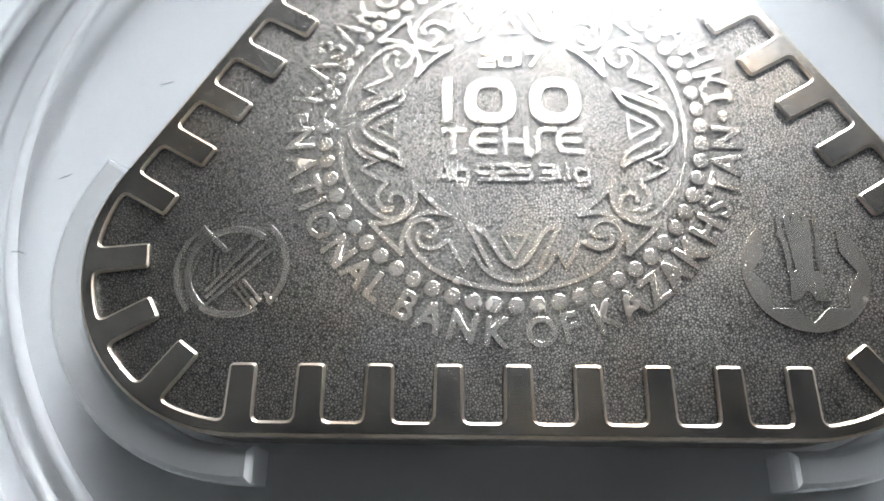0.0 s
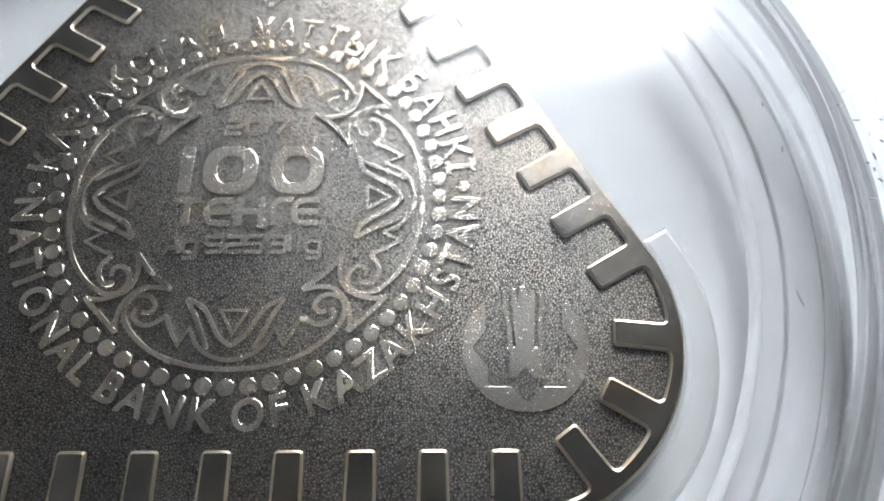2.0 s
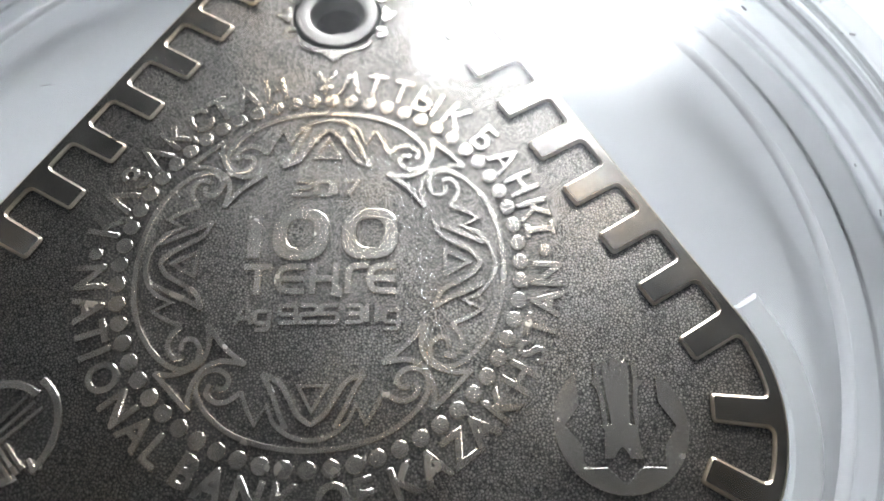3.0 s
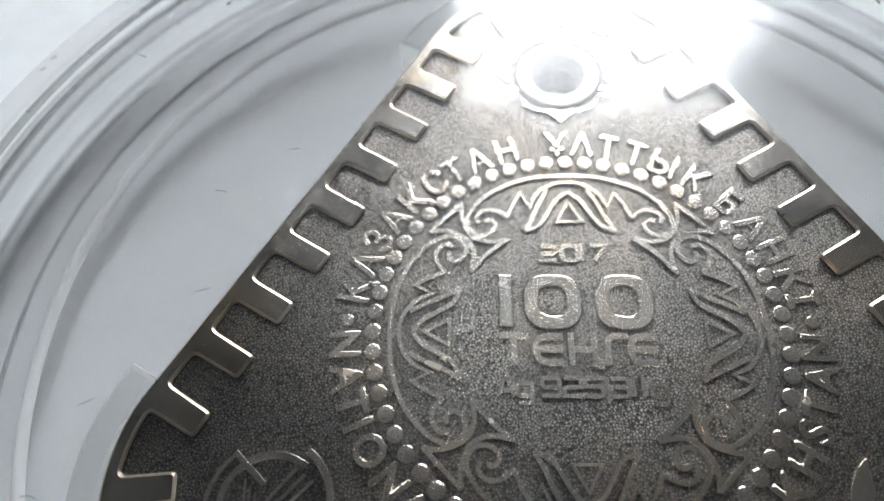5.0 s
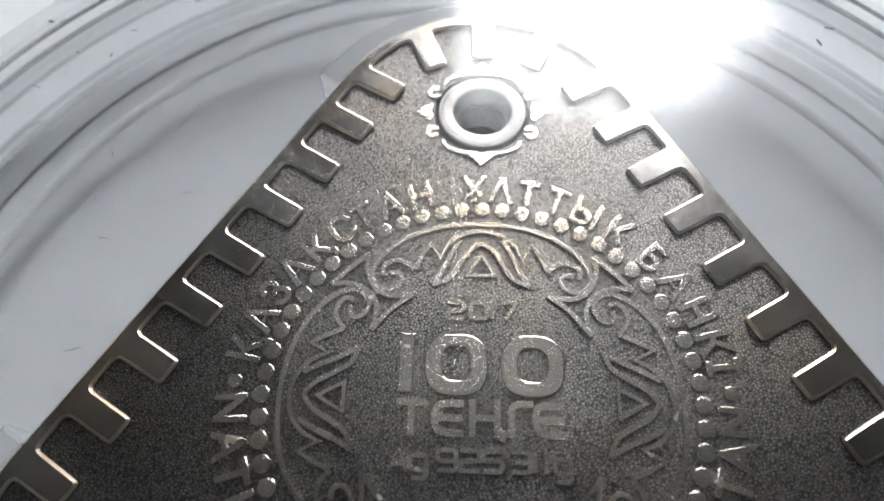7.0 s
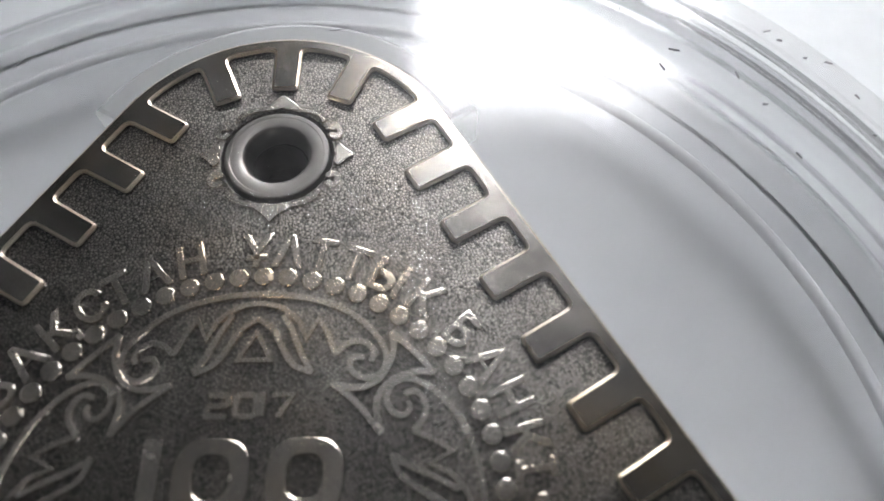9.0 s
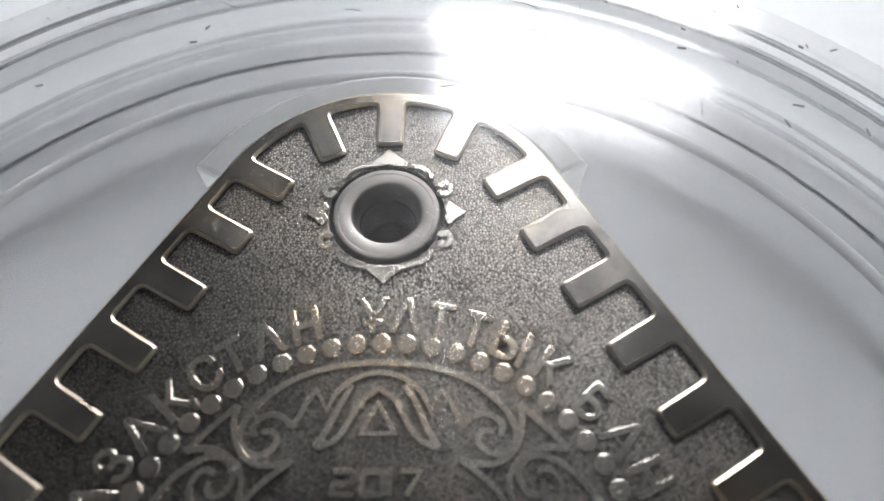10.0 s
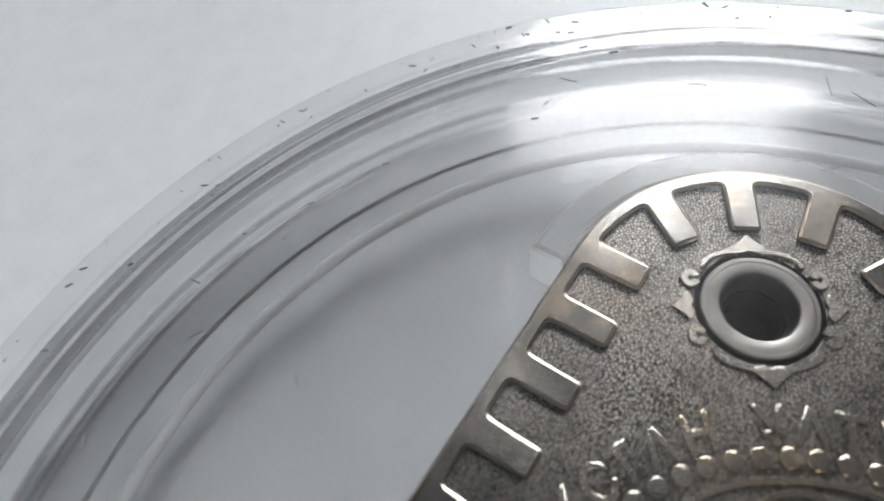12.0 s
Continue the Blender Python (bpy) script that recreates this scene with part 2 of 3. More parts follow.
def stroke(lines, half, low, high, round_top=0.5):
    """Raised lines with rounded backs. Each line is (points, closed)."""
    bm = bmesh.new()
    section = [(-1.0, 0.0), (-0.92, 0.6), (-round_top, 1.0), (round_top, 1.0), (0.92, 0.6), (1.0, 0.0)]
    for k, (pts, closed) in enumerate(lines):
        pts = [Vector(q) for q in pts]
        n, top = len(pts), high + 0.0006 * k
        rows = []
        for i in range(n):
            a = pts[i - 1] if closed or i else pts[i]
            c = pts[(i + 1) % n] if closed or i < n - 1 else pts[i]
            u = (pts[i] - a).normalized() if (pts[i] - a).length > 1e-9 else (c - pts[i]).normalized()
            v = (c - pts[i]).normalized() if (c - pts[i]).length > 1e-9 else u
            m = Vector((-u.y - v.y, u.x + v.x))
            m = m / max(m.length_squared / 2, 0.7)
            rows.append([bm.verts.new((*(pts[i] + m * s * half), low + (top - low) * h)) for s, h in section])
        for i in range(n if closed else n - 1):
            a, b = rows[i], rows[(i + 1) % n]
            for m in range(5):
                bm.faces.new((a[m], a[m + 1], b[m + 1], b[m]))
        if not closed:
            bm.faces.new(rows[0])
            bm.faces.new(rows[-1][::-1])
    return bm


def spun(points, degrees, mirror=False):
    a = radians(degrees)
    c, s = math.cos(a), math.sin(a)
    out = []
    for x, y in points:
        x = -x if mirror else x
        out.append(Vector((c * x - s * y, s * x + c * y)))
    return out


def arc(cx, cy, r, a0, a1, n=24):
    return [Vector((cx + r * math.cos(radians(a0 + (a1 - a0) * k / n)), cy + r * math.sin(radians(a0 + (a1 - a0) * k / n)))) for k in range(n + 1)]


# ---- room round the table ----
def room_part(name, bm, mat, label, category):
    return tagged(part(name, bm, mat, scale=1.0), label=label, category=category, kind="structure")


X0, X1, Y0, Y1, Z0, Z1 = -0.95, 1.6, -2.2, 0.80, -0.75, 3.60
WX0, WX1, WZ0, WZ1 = -0.018, 0.505, 0.12, 3.30   # the glazed balcony door
SIDE_X, SILL = -0.52, 1.25                           # unseen opening beside it, added for light at the left, and its sill
BLIND_Z = 0.83            # the blind is drawn down to here
# walls and ceiling are unseen and shape what the coin reflects
room_part("floor", box(X0, X1, Y0, Y1, Z0 - 0.1, Z0), FLOOR, "brown wooden floor of the room", "floor")
room_part("ceiling", box(X0, X1, Y0, Y1, Z1, Z1 + 0.1), CEILING_TONE, "unseen ceiling, kept dark for the coin's reflections", "ceiling")
room_part("wall_west", box(X0 - 0.1, X0, Y0, Y1, Z0, Z1), GREY, "unseen wall, its grey set for the coin's left reflections", "wall")
room_part("wall_east", box(X1, X1 + 0.1, Y0, Y1, Z0, Z1), DIM, "unseen wall, kept dark for the coin's right reflections", "wall")
room_part("wall_south", box(X0, X1, Y0 - 0.1, Y0, Z0, Z1), BRIGHT, "unseen wall, kept pale to light the table from behind", "wall")
bm = bmesh.new()
for x0, x1, z0, z1 in ((X0, SIDE_X, Z0, Z1), (SIDE_X, WX0, Z0, SILL), (WX1, X1, Z0, Z1), (WX0, WX1, Z0, WZ0), (SIDE_X, WX1, WZ1, Z1)):
    bmesh.ops.create_cube(bm, size=1.0, matrix=Matrix.LocRotScale(((x0 + x1) / 2, Y1 + 0.02, (z0 + z1) / 2), None, (x1 - x0, 0.04, z1 - z0)))
room_part("wall_north", bm, WALL, "unseen wall with a glazed door and an added side opening", "wall")
tagged(part("backdrop", box(SIDE_X - 0.15, WX1 + 0.15, Y1 + 0.05, Y1 + 0.06, WZ0 - 0.15, WZ1 + 0.15), GLOW, scale=1.0), label="bright white overcast sky outside the window", category="sky", kind="structure")

# unseen blinds, added as dim patches of light for the coin to reflect
def added_blind(x0, x1, hem, label):
    blind = tagged(new("added_blind"), label=label, category="blind")
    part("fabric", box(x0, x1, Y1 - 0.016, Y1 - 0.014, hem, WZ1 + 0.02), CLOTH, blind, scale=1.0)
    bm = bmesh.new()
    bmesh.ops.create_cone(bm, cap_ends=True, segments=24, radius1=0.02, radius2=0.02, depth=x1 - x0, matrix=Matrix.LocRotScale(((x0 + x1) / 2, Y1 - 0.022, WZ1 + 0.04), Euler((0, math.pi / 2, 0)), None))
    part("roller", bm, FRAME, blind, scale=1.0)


added_blind(WX0 - 0.005, WX1 + 0.012, BLIND_Z, "unseen light-passing blind added above the door, fading at its foot")
added_blind(SIDE_X - 0.012, WX0 - 0.008, SILL - 0.02, "unseen light-passing blind added over the side opening")

# ---- table ----
table = tagged(new("table"), label="pale grey laminate table with the coin capsule on it", category="table")
part("tabletop", box(-0.65, 0.65, -0.75, 0.62, -0.025, 0.0), TABLE, table, scale=1.0)
for sx in (-0.58, 0.58):
    for sy in (-0.68, 0.55):
        part("leg", box(sx - 0.025, sx + 0.025, sy - 0.025, sy + 0.025, Z0, -0.025), FRAME, table, scale=1.0)

# ---- clear capsule ----
CX, CY = -0.05, 0.01


def empty(name, at, label, category):
    ob = tagged(new(name), label=label, category=category)
    ob.location = at
    return ob


capsule = empty("coin_capsule", (CX * U, CY * U, FACE), "round clear plastic coin capsule, scuffed, lying on the table", "coin capsule")
def zoned(bm, radii):
    """Each zone beyond the next radius takes the next material."""
    for f in bm.faces:
        q = f.calc_center_median().to_2d().length
        f.material_index = sum(q > r for r in radii)
    return bm


base = part("base", zoned(turned([(0.001, -0.36), (1.4, -0.36), (2.60, -0.36), (2.88, -0.36), (2.905, -0.352), (2.92, -0.335), (2.935, -0.325), (2.955, -0.32), (3.05, -0.318), (3.075, -0.312), (3.09, -0.295), (3.10, -0.27), (3.115, -0.262), (3.13, -0.27), (3.14, -0.31),
                                  (3.17, -0.36), (3.30, -0.37), (3.33, -0.40), (3.33, -0.50), (3.29, -0.53), (2.95, -0.53), (2.90, -0.51), (2.80, -0.46), (2.60, -0.46), (1.4, -0.46), (0.001, -0.46)], 288), (2.75,)),
            PLATE, capsule, "clear base with a raised rim", smooth=True, more=(EDGED,))
TOP_SIDE = [(0.001, 0.24), (1.4, 0.24), (2.40, 0.24), (2.68, 0.24), (2.74, 0.241), (2.79, 0.246), (2.85, 0.253), (2.905, 0.260), (2.930, 0.266), (2.944, 0.272), (2.958, 0.286), (2.978, 0.295), (3.003, 0.296), (3.028, 0.286), (3.052, 0.263),
            (3.095, 0.215), (3.145, 0.165), (3.195, 0.130), (3.235, 0.113), (3.268, 0.106), (3.30, 0.104), (3.308, 0.101), (3.322, 0.102), (3.40, 0.096), (3.45, 0.090), (3.475, 0.082), (3.487, 0.070), (3.49, 0.056)]
UNDER_SIDE = [(3.487, 0.042), (3.47, 0.034), (3.40, 0.032), (3.31, 0.032), (3.22, 0.036), (3.165, 0.055), (3.115, 0.095), (3.065, 0.150), (3.025, 0.200), (2.99, 0.229), (2.965, 0.235), (2.940, 0.226), (2.905, 0.208), (2.85, 0.196), (2.79, 0.186), (2.74, 0.181), (2.68, 0.18), (1.4, 0.18), (0.001, 0.18)]
# zones carry the painted bands: shoulder grey, thin lines, dark wall
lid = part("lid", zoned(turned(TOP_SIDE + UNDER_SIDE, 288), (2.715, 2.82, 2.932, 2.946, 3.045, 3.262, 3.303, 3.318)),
           PLASTIC, capsule, "clear lid with a stepped rim", smooth=True, more=(CROWN, BAND, DARK_LINE, BAND, DARK_BAND, FLANGE, DARK_LINE, FLANGE))
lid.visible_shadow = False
# tinted wall and ring, darkening the band seen through the flange
part("side_wall", turned([(3.275, -0.365), (3.275, -0.20), (3.285, -0.19), (3.35, -0.19), (3.365, -0.20), (3.365, -0.52), (3.345, -0.53), (3.335, -0.50), (3.335, -0.40), (3.32, -0.365)], 288), WALLED, base,
     "clear side wall, tinted grey for the rim's dark band", smooth=True)
part("dark_ring", turned([(3.29, -0.17), (3.295, -0.09), (3.31, -0.078), (3.38, -0.078), (3.395, -0.09), (3.395, -0.15), (3.38, -0.17), (3.34, -0.182)], 288), RING_TINT, base, "tinted ring added under the lid for its dark band", smooth=True)
# pale ring in place of the bright reflection inside the rim
part("gleam_ring", turned([(2.770, -0.358), (2.780, -0.342), (2.798, -0.332), (2.822, -0.330), (2.832, -0.338), (2.838, -0.356)], 288), GLEAM, base, "pale ring painted in for a bright reflection inside the rim", smooth=True)
# ring added to draw the thin dark line inside the rim
part("inner_line", turned([(2.938, -0.322), (2.943, -0.314), (2.956, -0.311), (2.963, -0.317)], 288), LINE_TINT, base, "tinted ring added for the dark line inside the rim", smooth=True)


def lid_top(q):
    """Height of the lid's upper side at a radius."""
    k = max(n for n in range(len(TOP_SIDE) - 1) if TOP_SIDE[n][0] <= q)
    (r0, z0), (r1, z1) = TOP_SIDE[k], TOP_SIDE[k + 1]
    return z0 + (z1 - z0) * (q - r0) / (r1 - r0)


# scratches and lint on the lid: where each begins and ends
SCRATCHES = ((1.00, 2.68, 0.98, 2.57), (0.44, 2.70, 0.44, 2.58), (0.54, 2.62, 0.62, 2.53), (1.14, 2.37, 1.23, 2.36), (0.74, 2.53, 0.89, 2.46), (0.66, 2.71, 0.79, 2.65), (0.30, 2.16, 0.39, 2.18),
             (-1.42, 0.89, -1.36, 0.90), (-1.76, 0.64, -1.70, 0.63), (-1.83, 1.15, -1.81, 1.10), (-0.79, 2.72, -0.71, 2.69), (-0.18, 2.68, -0.10, 2.67), (-1.76, 0.08, -1.69, 0.10),
             (-2.17, -0.46, -2.11, -0.43), (-2.31, -0.84, -2.24, -0.85), (-2.64, -0.74, -2.61, -0.78), (2.66, -0.65, 2.68, -0.72), (1.49, 2.05, 1.48, 1.97), (-2.30, 1.28, -2.24, 1.32))
for x0, y0, x1, y1 in SCRATCHES:
    p, q = Vector((x0, y0)), Vector((x1, y1))
    side = Vector((p.y - q.y, q.x - p.x)) * random.uniform(-0.12, 0.12)
    z = 0.247 if max(p.length, q.length) < 2.7 else 0.262
    part("scratch", stroke([(smooth_line([p, p.lerp(q, 0.5) + side, q], 4), False)], random.uniform(0.0016, 0.0028), z - 0.004, z, 0.5), INK, lid)
flecks = random.Random(4)
lines = []
for k in range(275):
    ticks = k > 228                                # longer marks on the crown, fine flecks on the flange
    a, r = radians(flecks.uniform(0, 360)), flecks.uniform(2.60, 3.00) if ticks else flecks.uniform(3.22, 3.46)
    c, d = Vector((r * math.cos(a), r * math.sin(a))), a + math.pi / 2 + flecks.gauss(0, 0.5) if ticks else flecks.uniform(0, math.pi)
    way = Vector((math.cos(d), math.sin(d))) * (flecks.uniform(0.008, 0.026) if ticks else flecks.uniform(0.005, 0.02))
    lines.append(([c - way, c + way], False, lid_top(r) + 0.006))
bm = bmesh.new()
for pts, closed, z in lines:
    one = stroke([(pts, closed)], flecks.uniform(0.0006, 0.0013), z - 0.012, z, 0.5)
    me = bpy.data.meshes.new("fleck")
    one.to_mesh(me)
    one.free()
    bm.from_mesh(me)
    bpy.data.meshes.remove(me)
tagged(part("fleck_layer", bm, GREY_INK, lid, "fine grey scuffs round the rim"), kind="stuff")

# three walls that hold the coin's corners
INR, CORNER, ROUND = 1.625, 1.48, 0.885


def corner_wall(turn):
    run = 0.06
    ins, outs = arc(0, CORNER, ROUND + 0.03, 30, 150, 30), arc(0, CORNER, ROUND + 0.20, 30, 150, 30)
    d0, d1 = Vector((0.5, -0.866)), Vector((-0.5, -0.866))
    ins = [ins[0] + d0 * run] + ins + [ins[-1] + d1 * run]
    outs = [outs[0] + d0 * run] + outs + [outs[-1] + d1 * run]
    loop = [q - Vector((CX, CY)) for q in spun(ins + outs[::-1], turn)]
    bm = relief([loop], -0.362, -0.08, 0.03)
    ends = [(loop[-1] + loop[0]) / 2, (loop[len(ins) - 1] + loop[len(ins)]) / 2]
    # only the lower ends take the white painted in for their brightness
    for f in bm.faces:
        if min((f.calc_center_median().to_2d() - e).length for e in ends if e.y < -0.9 or turn == 0) < 0.03 and turn:
            f.material_index = 1
    return bm


for turn in (0, 120, 240):
    part("corner_holder", corner_wall(turn), HOLDER, base, "clear curved coin holder", more=(LIT_END,)).visible_shadow = False

# ---- coin ----
coin = empty("coin", (0, 0, FACE), "three-cornered antiqued silver coin with raised ornament in a clear capsule", "coin")
LOW = -0.030               # the stippled ground under the raised face


def triangle(grow, n=30):
    """The outline with rounded corners, grown outwards; anticlockwise."""
    out = []
    for turn in (0, 120, 240):
        out += spun(arc(0, CORNER, ROUND + grow, 30, 150, n), turn)
    return out


def rail_distance(p, grow):
    turn = round((math.degrees(math.atan2(p.y, p.x)) - 90) / 120) * 120
    q = spun([p], -turn)[0]
    v = q - Vector((0, CORNER))
    if abs(math.degrees(math.atan2(v.x, v.y))) <= 60:
        return v.length - ROUND - grow
    return 0.866 * abs(q.x) + 0.5 * q.y - INR - grow


def to_rail(p, way, grow):
    for _ in range(30):
        p = p - way * rail_distance(p, grow)
    return p


def rounded(loop, radii, n=4):
    out = []
    for i, (b, r) in enumerate(zip(loop, radii)):
        a, c = loop[i - 1], loop[(i + 1) % len(loop)]
        if r <= 0:
            out.append(b)
            continue
        u, v = (a - b).normalized(), (c - b).normalized()
        p, q = b + u * r, b + v * r
        for k in range(n + 1):
            t = k / n
            out.append(p * (1 - t) ** 2 + b * 2 * t * (1 - t) + q * t * t)
    return out


def toothed_rim():
    """The rim's inner outline: nine straight teeth a side and three splayed ones in each corner, anticlockwise from the base's middle."""
    rail, teeth = -0.073, []
    for side in (0, 120, 240):
        for k in range(-4, 5):
            teeth.append((spun([(k * 0.322, -1.286)], side)[0], spun([(0, -1)], side)[0]))
        for lean, x, y in ((24, 0.268, 1.954), (0, 0.0, 2.027), (-24, -0.268, 1.954)):
            way = Vector((math.sin(radians(lean)), math.cos(radians(lean))))
            teeth.append((spun([(x, y)], side - 120)[0], spun([way], side - 120)[0]))
    loop, radii = [], []
    for i, (tip, way) in enumerate(teeth):
        across = Vector((-way.y, way.x))          # to the right when seen from the centre outwards is -across
        a, b = tip - across * 0.068, tip + across * 0.068
        ra, rb = to_rail(a - across * 0.004, way, rail), to_rail(b + across * 0.004, way, rail)
        loop += [ra, a, b, rb]
        radii += [0.032, 0.026, 0.026, 0.032]
        nxt, nway = teeth[(i + 1) % len(teeth)]
        nacross = Vector((-nway.y, nway.x))
        stop = to_rail(nxt - nacross * 0.072, nway, rail)
        for k in (1, 2, 3, 4):
            q = rb.lerp(stop, k / 5)
            loop.append(to_rail(q, (way + nway).normalized(), rail))
            radii.append(0)
    return rounded(loop, radii)


HOLE = (-0.004, 1.640)
# the body's side faces take the darker silver
body = relief([triangle(-0.006), arc(*HOLE, 0.268, 0, 345, 23)], -0.36, LOW, 0.004, side=1)
part("body", body, FIELD, coin, "dark stippled ground of the coin", more=(DARK_SILVER,))
part("rim", relief([triangle(0.0), toothed_rim()], LOW - 0.05, 0.0, 0.014, shoulder=1), POLISHED, coin, "polished toothed rim with worn warm edges", more=(WORN,))

# beads
bm = bmesh.new()
rows = []
for r, z in ((0.0435, LOW - 0.004), (0.0425, LOW + 0.0085), (0.0405, LOW + 0.012), (0.0375, LOW + 0.0132), (0.020, LOW + 0.0137)):
    rows.append([bm.verts.new((r * math.cos(radians(22.5 * k)), r * math.sin(radians(22.5 * k)), z)) for k in range(16)])
for lo, hi in zip(rows, rows[1:]):
    for k in range(16):
        bm.faces.new((lo[k], lo[(k + 1) % 16], hi[(k + 1) % 16], hi[k]))
bm.faces.new(rows[-1])
bead = part("bead", bm, RAISED, coin)
bead.location = (0, U, 0)
for k in range(1, 60):
    ob = new("bead", bead.data)
    ob.parent = coin
    ob.location = (U * math.sin(radians(6 * k)), U * math.cos(radians(6 * k)), 0)
for a in (87.0, 273.0):
    ob = new("bullet", bead.data)
    ob.parent, ob.scale = coin, (0.8, 0.8, 0.95)
    ob.location = (1.13 * U * math.sin(radians(a)), 1.13 * U * math.cos(radians(a)), 0)

# ornament of the medallion, drawn for its lowest quarter and turned four times
TOP = LOW + 0.011
ARC_SPIRAL = [(0.0, -0.917), (0.094, -0.911), (0.19, -0.897), (0.29, -0.868), (0.38, -0.825), (0.464, -0.758), (0.516, -0.692), (0.538, -0.626), (0.516, -0.564),
              (0.455, -0.542), (0.405, -0.566), (0.390, -0.603), (0.411, -0.632), (0.447, -0.628)]
HOOK = [(0.474, -0.611), (0.487, -0.651), (0.461, -0.685), (0.42, -0.699), (0.371, -0.685), (0.328, -0.648)]
ZIG = [(0.328, -0.648), (0.295, -0.728), (0.251, -0.800), (0.205, -0.712), (0.172, -0.787)]
BELLY = [(0.172, -0.787), (0.115, -0.838), (0.055, -0.864), (0.0, -0.872)]
PETAL_OUT = [(0.239, -0.566), (0.190, -0.649), (0.153, -0.734), (0.108, -0.82)]
PETAL_IN = [(0.239, -0.566), (0.157, -0.604), (0.106, -0.683), (0.062, -0.757), (0.0, -0.803)]
EYE_TRI = [(-0.067, -0.623), (0.067, -0.623), (0.0, -0.743)]
SWEEP = [(0.32, -0.52), (0.425, -0.502), (0.496, -0.525), (0.543, -0.582), (0.566, -0.662), (0.557, -0.737)]
SPAN_IN = [(0.32, -0.52), (0.44, -0.424), (0.52, -0.32)]
SPAN_OUT = [(0.557, -0.737), (0.655, -0.642), (0.737, -0.557)]
for turn in (0, 90, 180, 270):
    for mirror in (False, True):
        def lay(points, steps=5):
            return (spun(smooth_line(points, steps), turn, mirror), False)
        part("scroll", stroke([lay(ARC_SPIRAL), lay(HOOK)], 0.0160, LOW - 0.004, TOP, 0.72), RAISED, coin, smooth=True)
        part("zigzag", stroke([lay(ZIG, 1), lay(BELLY)], 0.0150, LOW - 0.004, TOP + 0.0015, 0.72), RAISED, coin, smooth=True)
        part("petal", stroke([lay(PETAL_OUT), lay(PETAL_IN)], 0.0160, LOW - 0.004, TOP + 0.0030, 0.72), RAISED, coin, smooth=True)
    part("eye", stroke([(spun(EYE_TRI, turn), True)], 0.016, LOW - 0.004, TOP, 0.72), RAISED, coin)
    # the bow between two quarters, alike on both sides of the diagonal
    flip = [Vector((-y, -x)) for x, y in smooth_line(SWEEP, 5)]
    bow = [(spun(smooth_line(SWEEP, 5), turn), False), (spun(flip, turn), False), (spun(smooth_line(SPAN_IN, 4), turn), False), (spun(smooth_line(SPAN_OUT, 4), turn), False)]
    part("bow", stroke(bow, 0.0160, LOW - 0.004, TOP + 0.0045, 0.72), RAISED, coin, smooth=True)


# ---- inscriptions ----
def letter(ch, size, weight, bevel):
    """A letter of the built-in font as a mesh, standing on its baseline, centred."""
    c = bpy.data.curves.new("letter", "FONT")
    c.body, c.align_x, c.size, c.offset = ch, "CENTER", size, weight
    c.extrude, c.bevel_depth, c.bevel_resolution, c.resolution_u = 0.009, bevel, 2, 5
    o = new("letter", c)
    deps = bpy.context.evaluated_depsgraph_get()
    me = bpy.data.meshes.new_from_object(o.evaluated_get(deps))
    bpy.data.objects.remove(o)
    bpy.data.curves.remove(c)
    return me


GLYPHS = {}


def put_letter(ch, angle, inward, height=0.15):
    """On the ring, at so many degrees clockwise from the top."""
    if ch not in GLYPHS:
        me = letter("Λ" if ch == "Л" else ch, height / 0.73, 0.003, 0.004)
        for v in me.vertices:
            v.co.y -= height / 2
            v.co *= U
        me.materials.clear()
        me.materials.append(RAISED)
        GLYPHS[ch] = me
    ob = new("letter", GLYPHS[ch])
    ob.parent = coin
    r = 1.128 * U
    ob.location = (r * math.sin(radians(angle)), r * math.cos(radians(angle)), (LOW - 0.001) * U)
    ob.rotation_euler = (0, 0, radians(-angle + (180 if inward else 0)))
    ob.scale = (0.93, 1, 1)
    return ob


UPPER = ((281.1, "Қ"), (289.3, "А"), (296.7, "З"), (304.4, "А"), (312.4, "Қ"), (320.6, "С"), (327.2, "Т"), (334.9, "А"), (343.4, "Н"), (357.9, "Ұ"), (5.2, "Л"), (12.5, "Т"),
         (20.3, "Т"), (28.6, "Ы"), (38.0, "Қ"), (48.9, "Б"), (57.7, "А"), (66.2, "Н"), (74.6, "К"), (80.8, "І"))
LOWER = ((266.6, "N"), (258.2, "A"), (251.4, "T"), (246.2, "I"), (239.6, "O"), (230.8, "N"), (223.4, "A"), (216.9, "L"), (208.2, "B"), (201.4, "A"), (193.1, "N"), (185.0, "K"),
         (174.0, "O"), (167.0, "F"), (158.0, "K"), (150.6, "A"), (143.8, "Z"), (137.2, "A"), (129.8, "K"), (121.6, "H"), (114.5, "S"), (108.0, "T"), (101.2, "A"), (93.5, "N"))
for a, ch in UPPER:
    put_letter(ch, a, False)
for a, ch in LOWER:
    put_letter(ch, a, True)


# squarish numerals and words of the middle, in strokes
def squircle(cx, cy, w, h, n=44, p=2.7):
    out = []
    for k in range(n):
        a = 2 * math.pi * k / n
        c, s = math.cos(a), math.sin(a)
        out.append(Vector((cx + w * math.copysign(abs(c) ** (2 / p), c), cy + h * math.copysign(abs(s) ** (2 / p), s))))
    return out


def rect(x0, y0, x1, y1):
    return [Vector(q) for q in ((x0, y0), (x1, y0), (x1, y1), (x0, y1))]


def numeral(name, loops, high=0.014):
    return part(name, relief(loops, LOW - 0.004, LOW + high, 0.007), RAISED, coin)


numeral("numeral", [rect(-0.380, 0.026, -0.308, 0.311)])
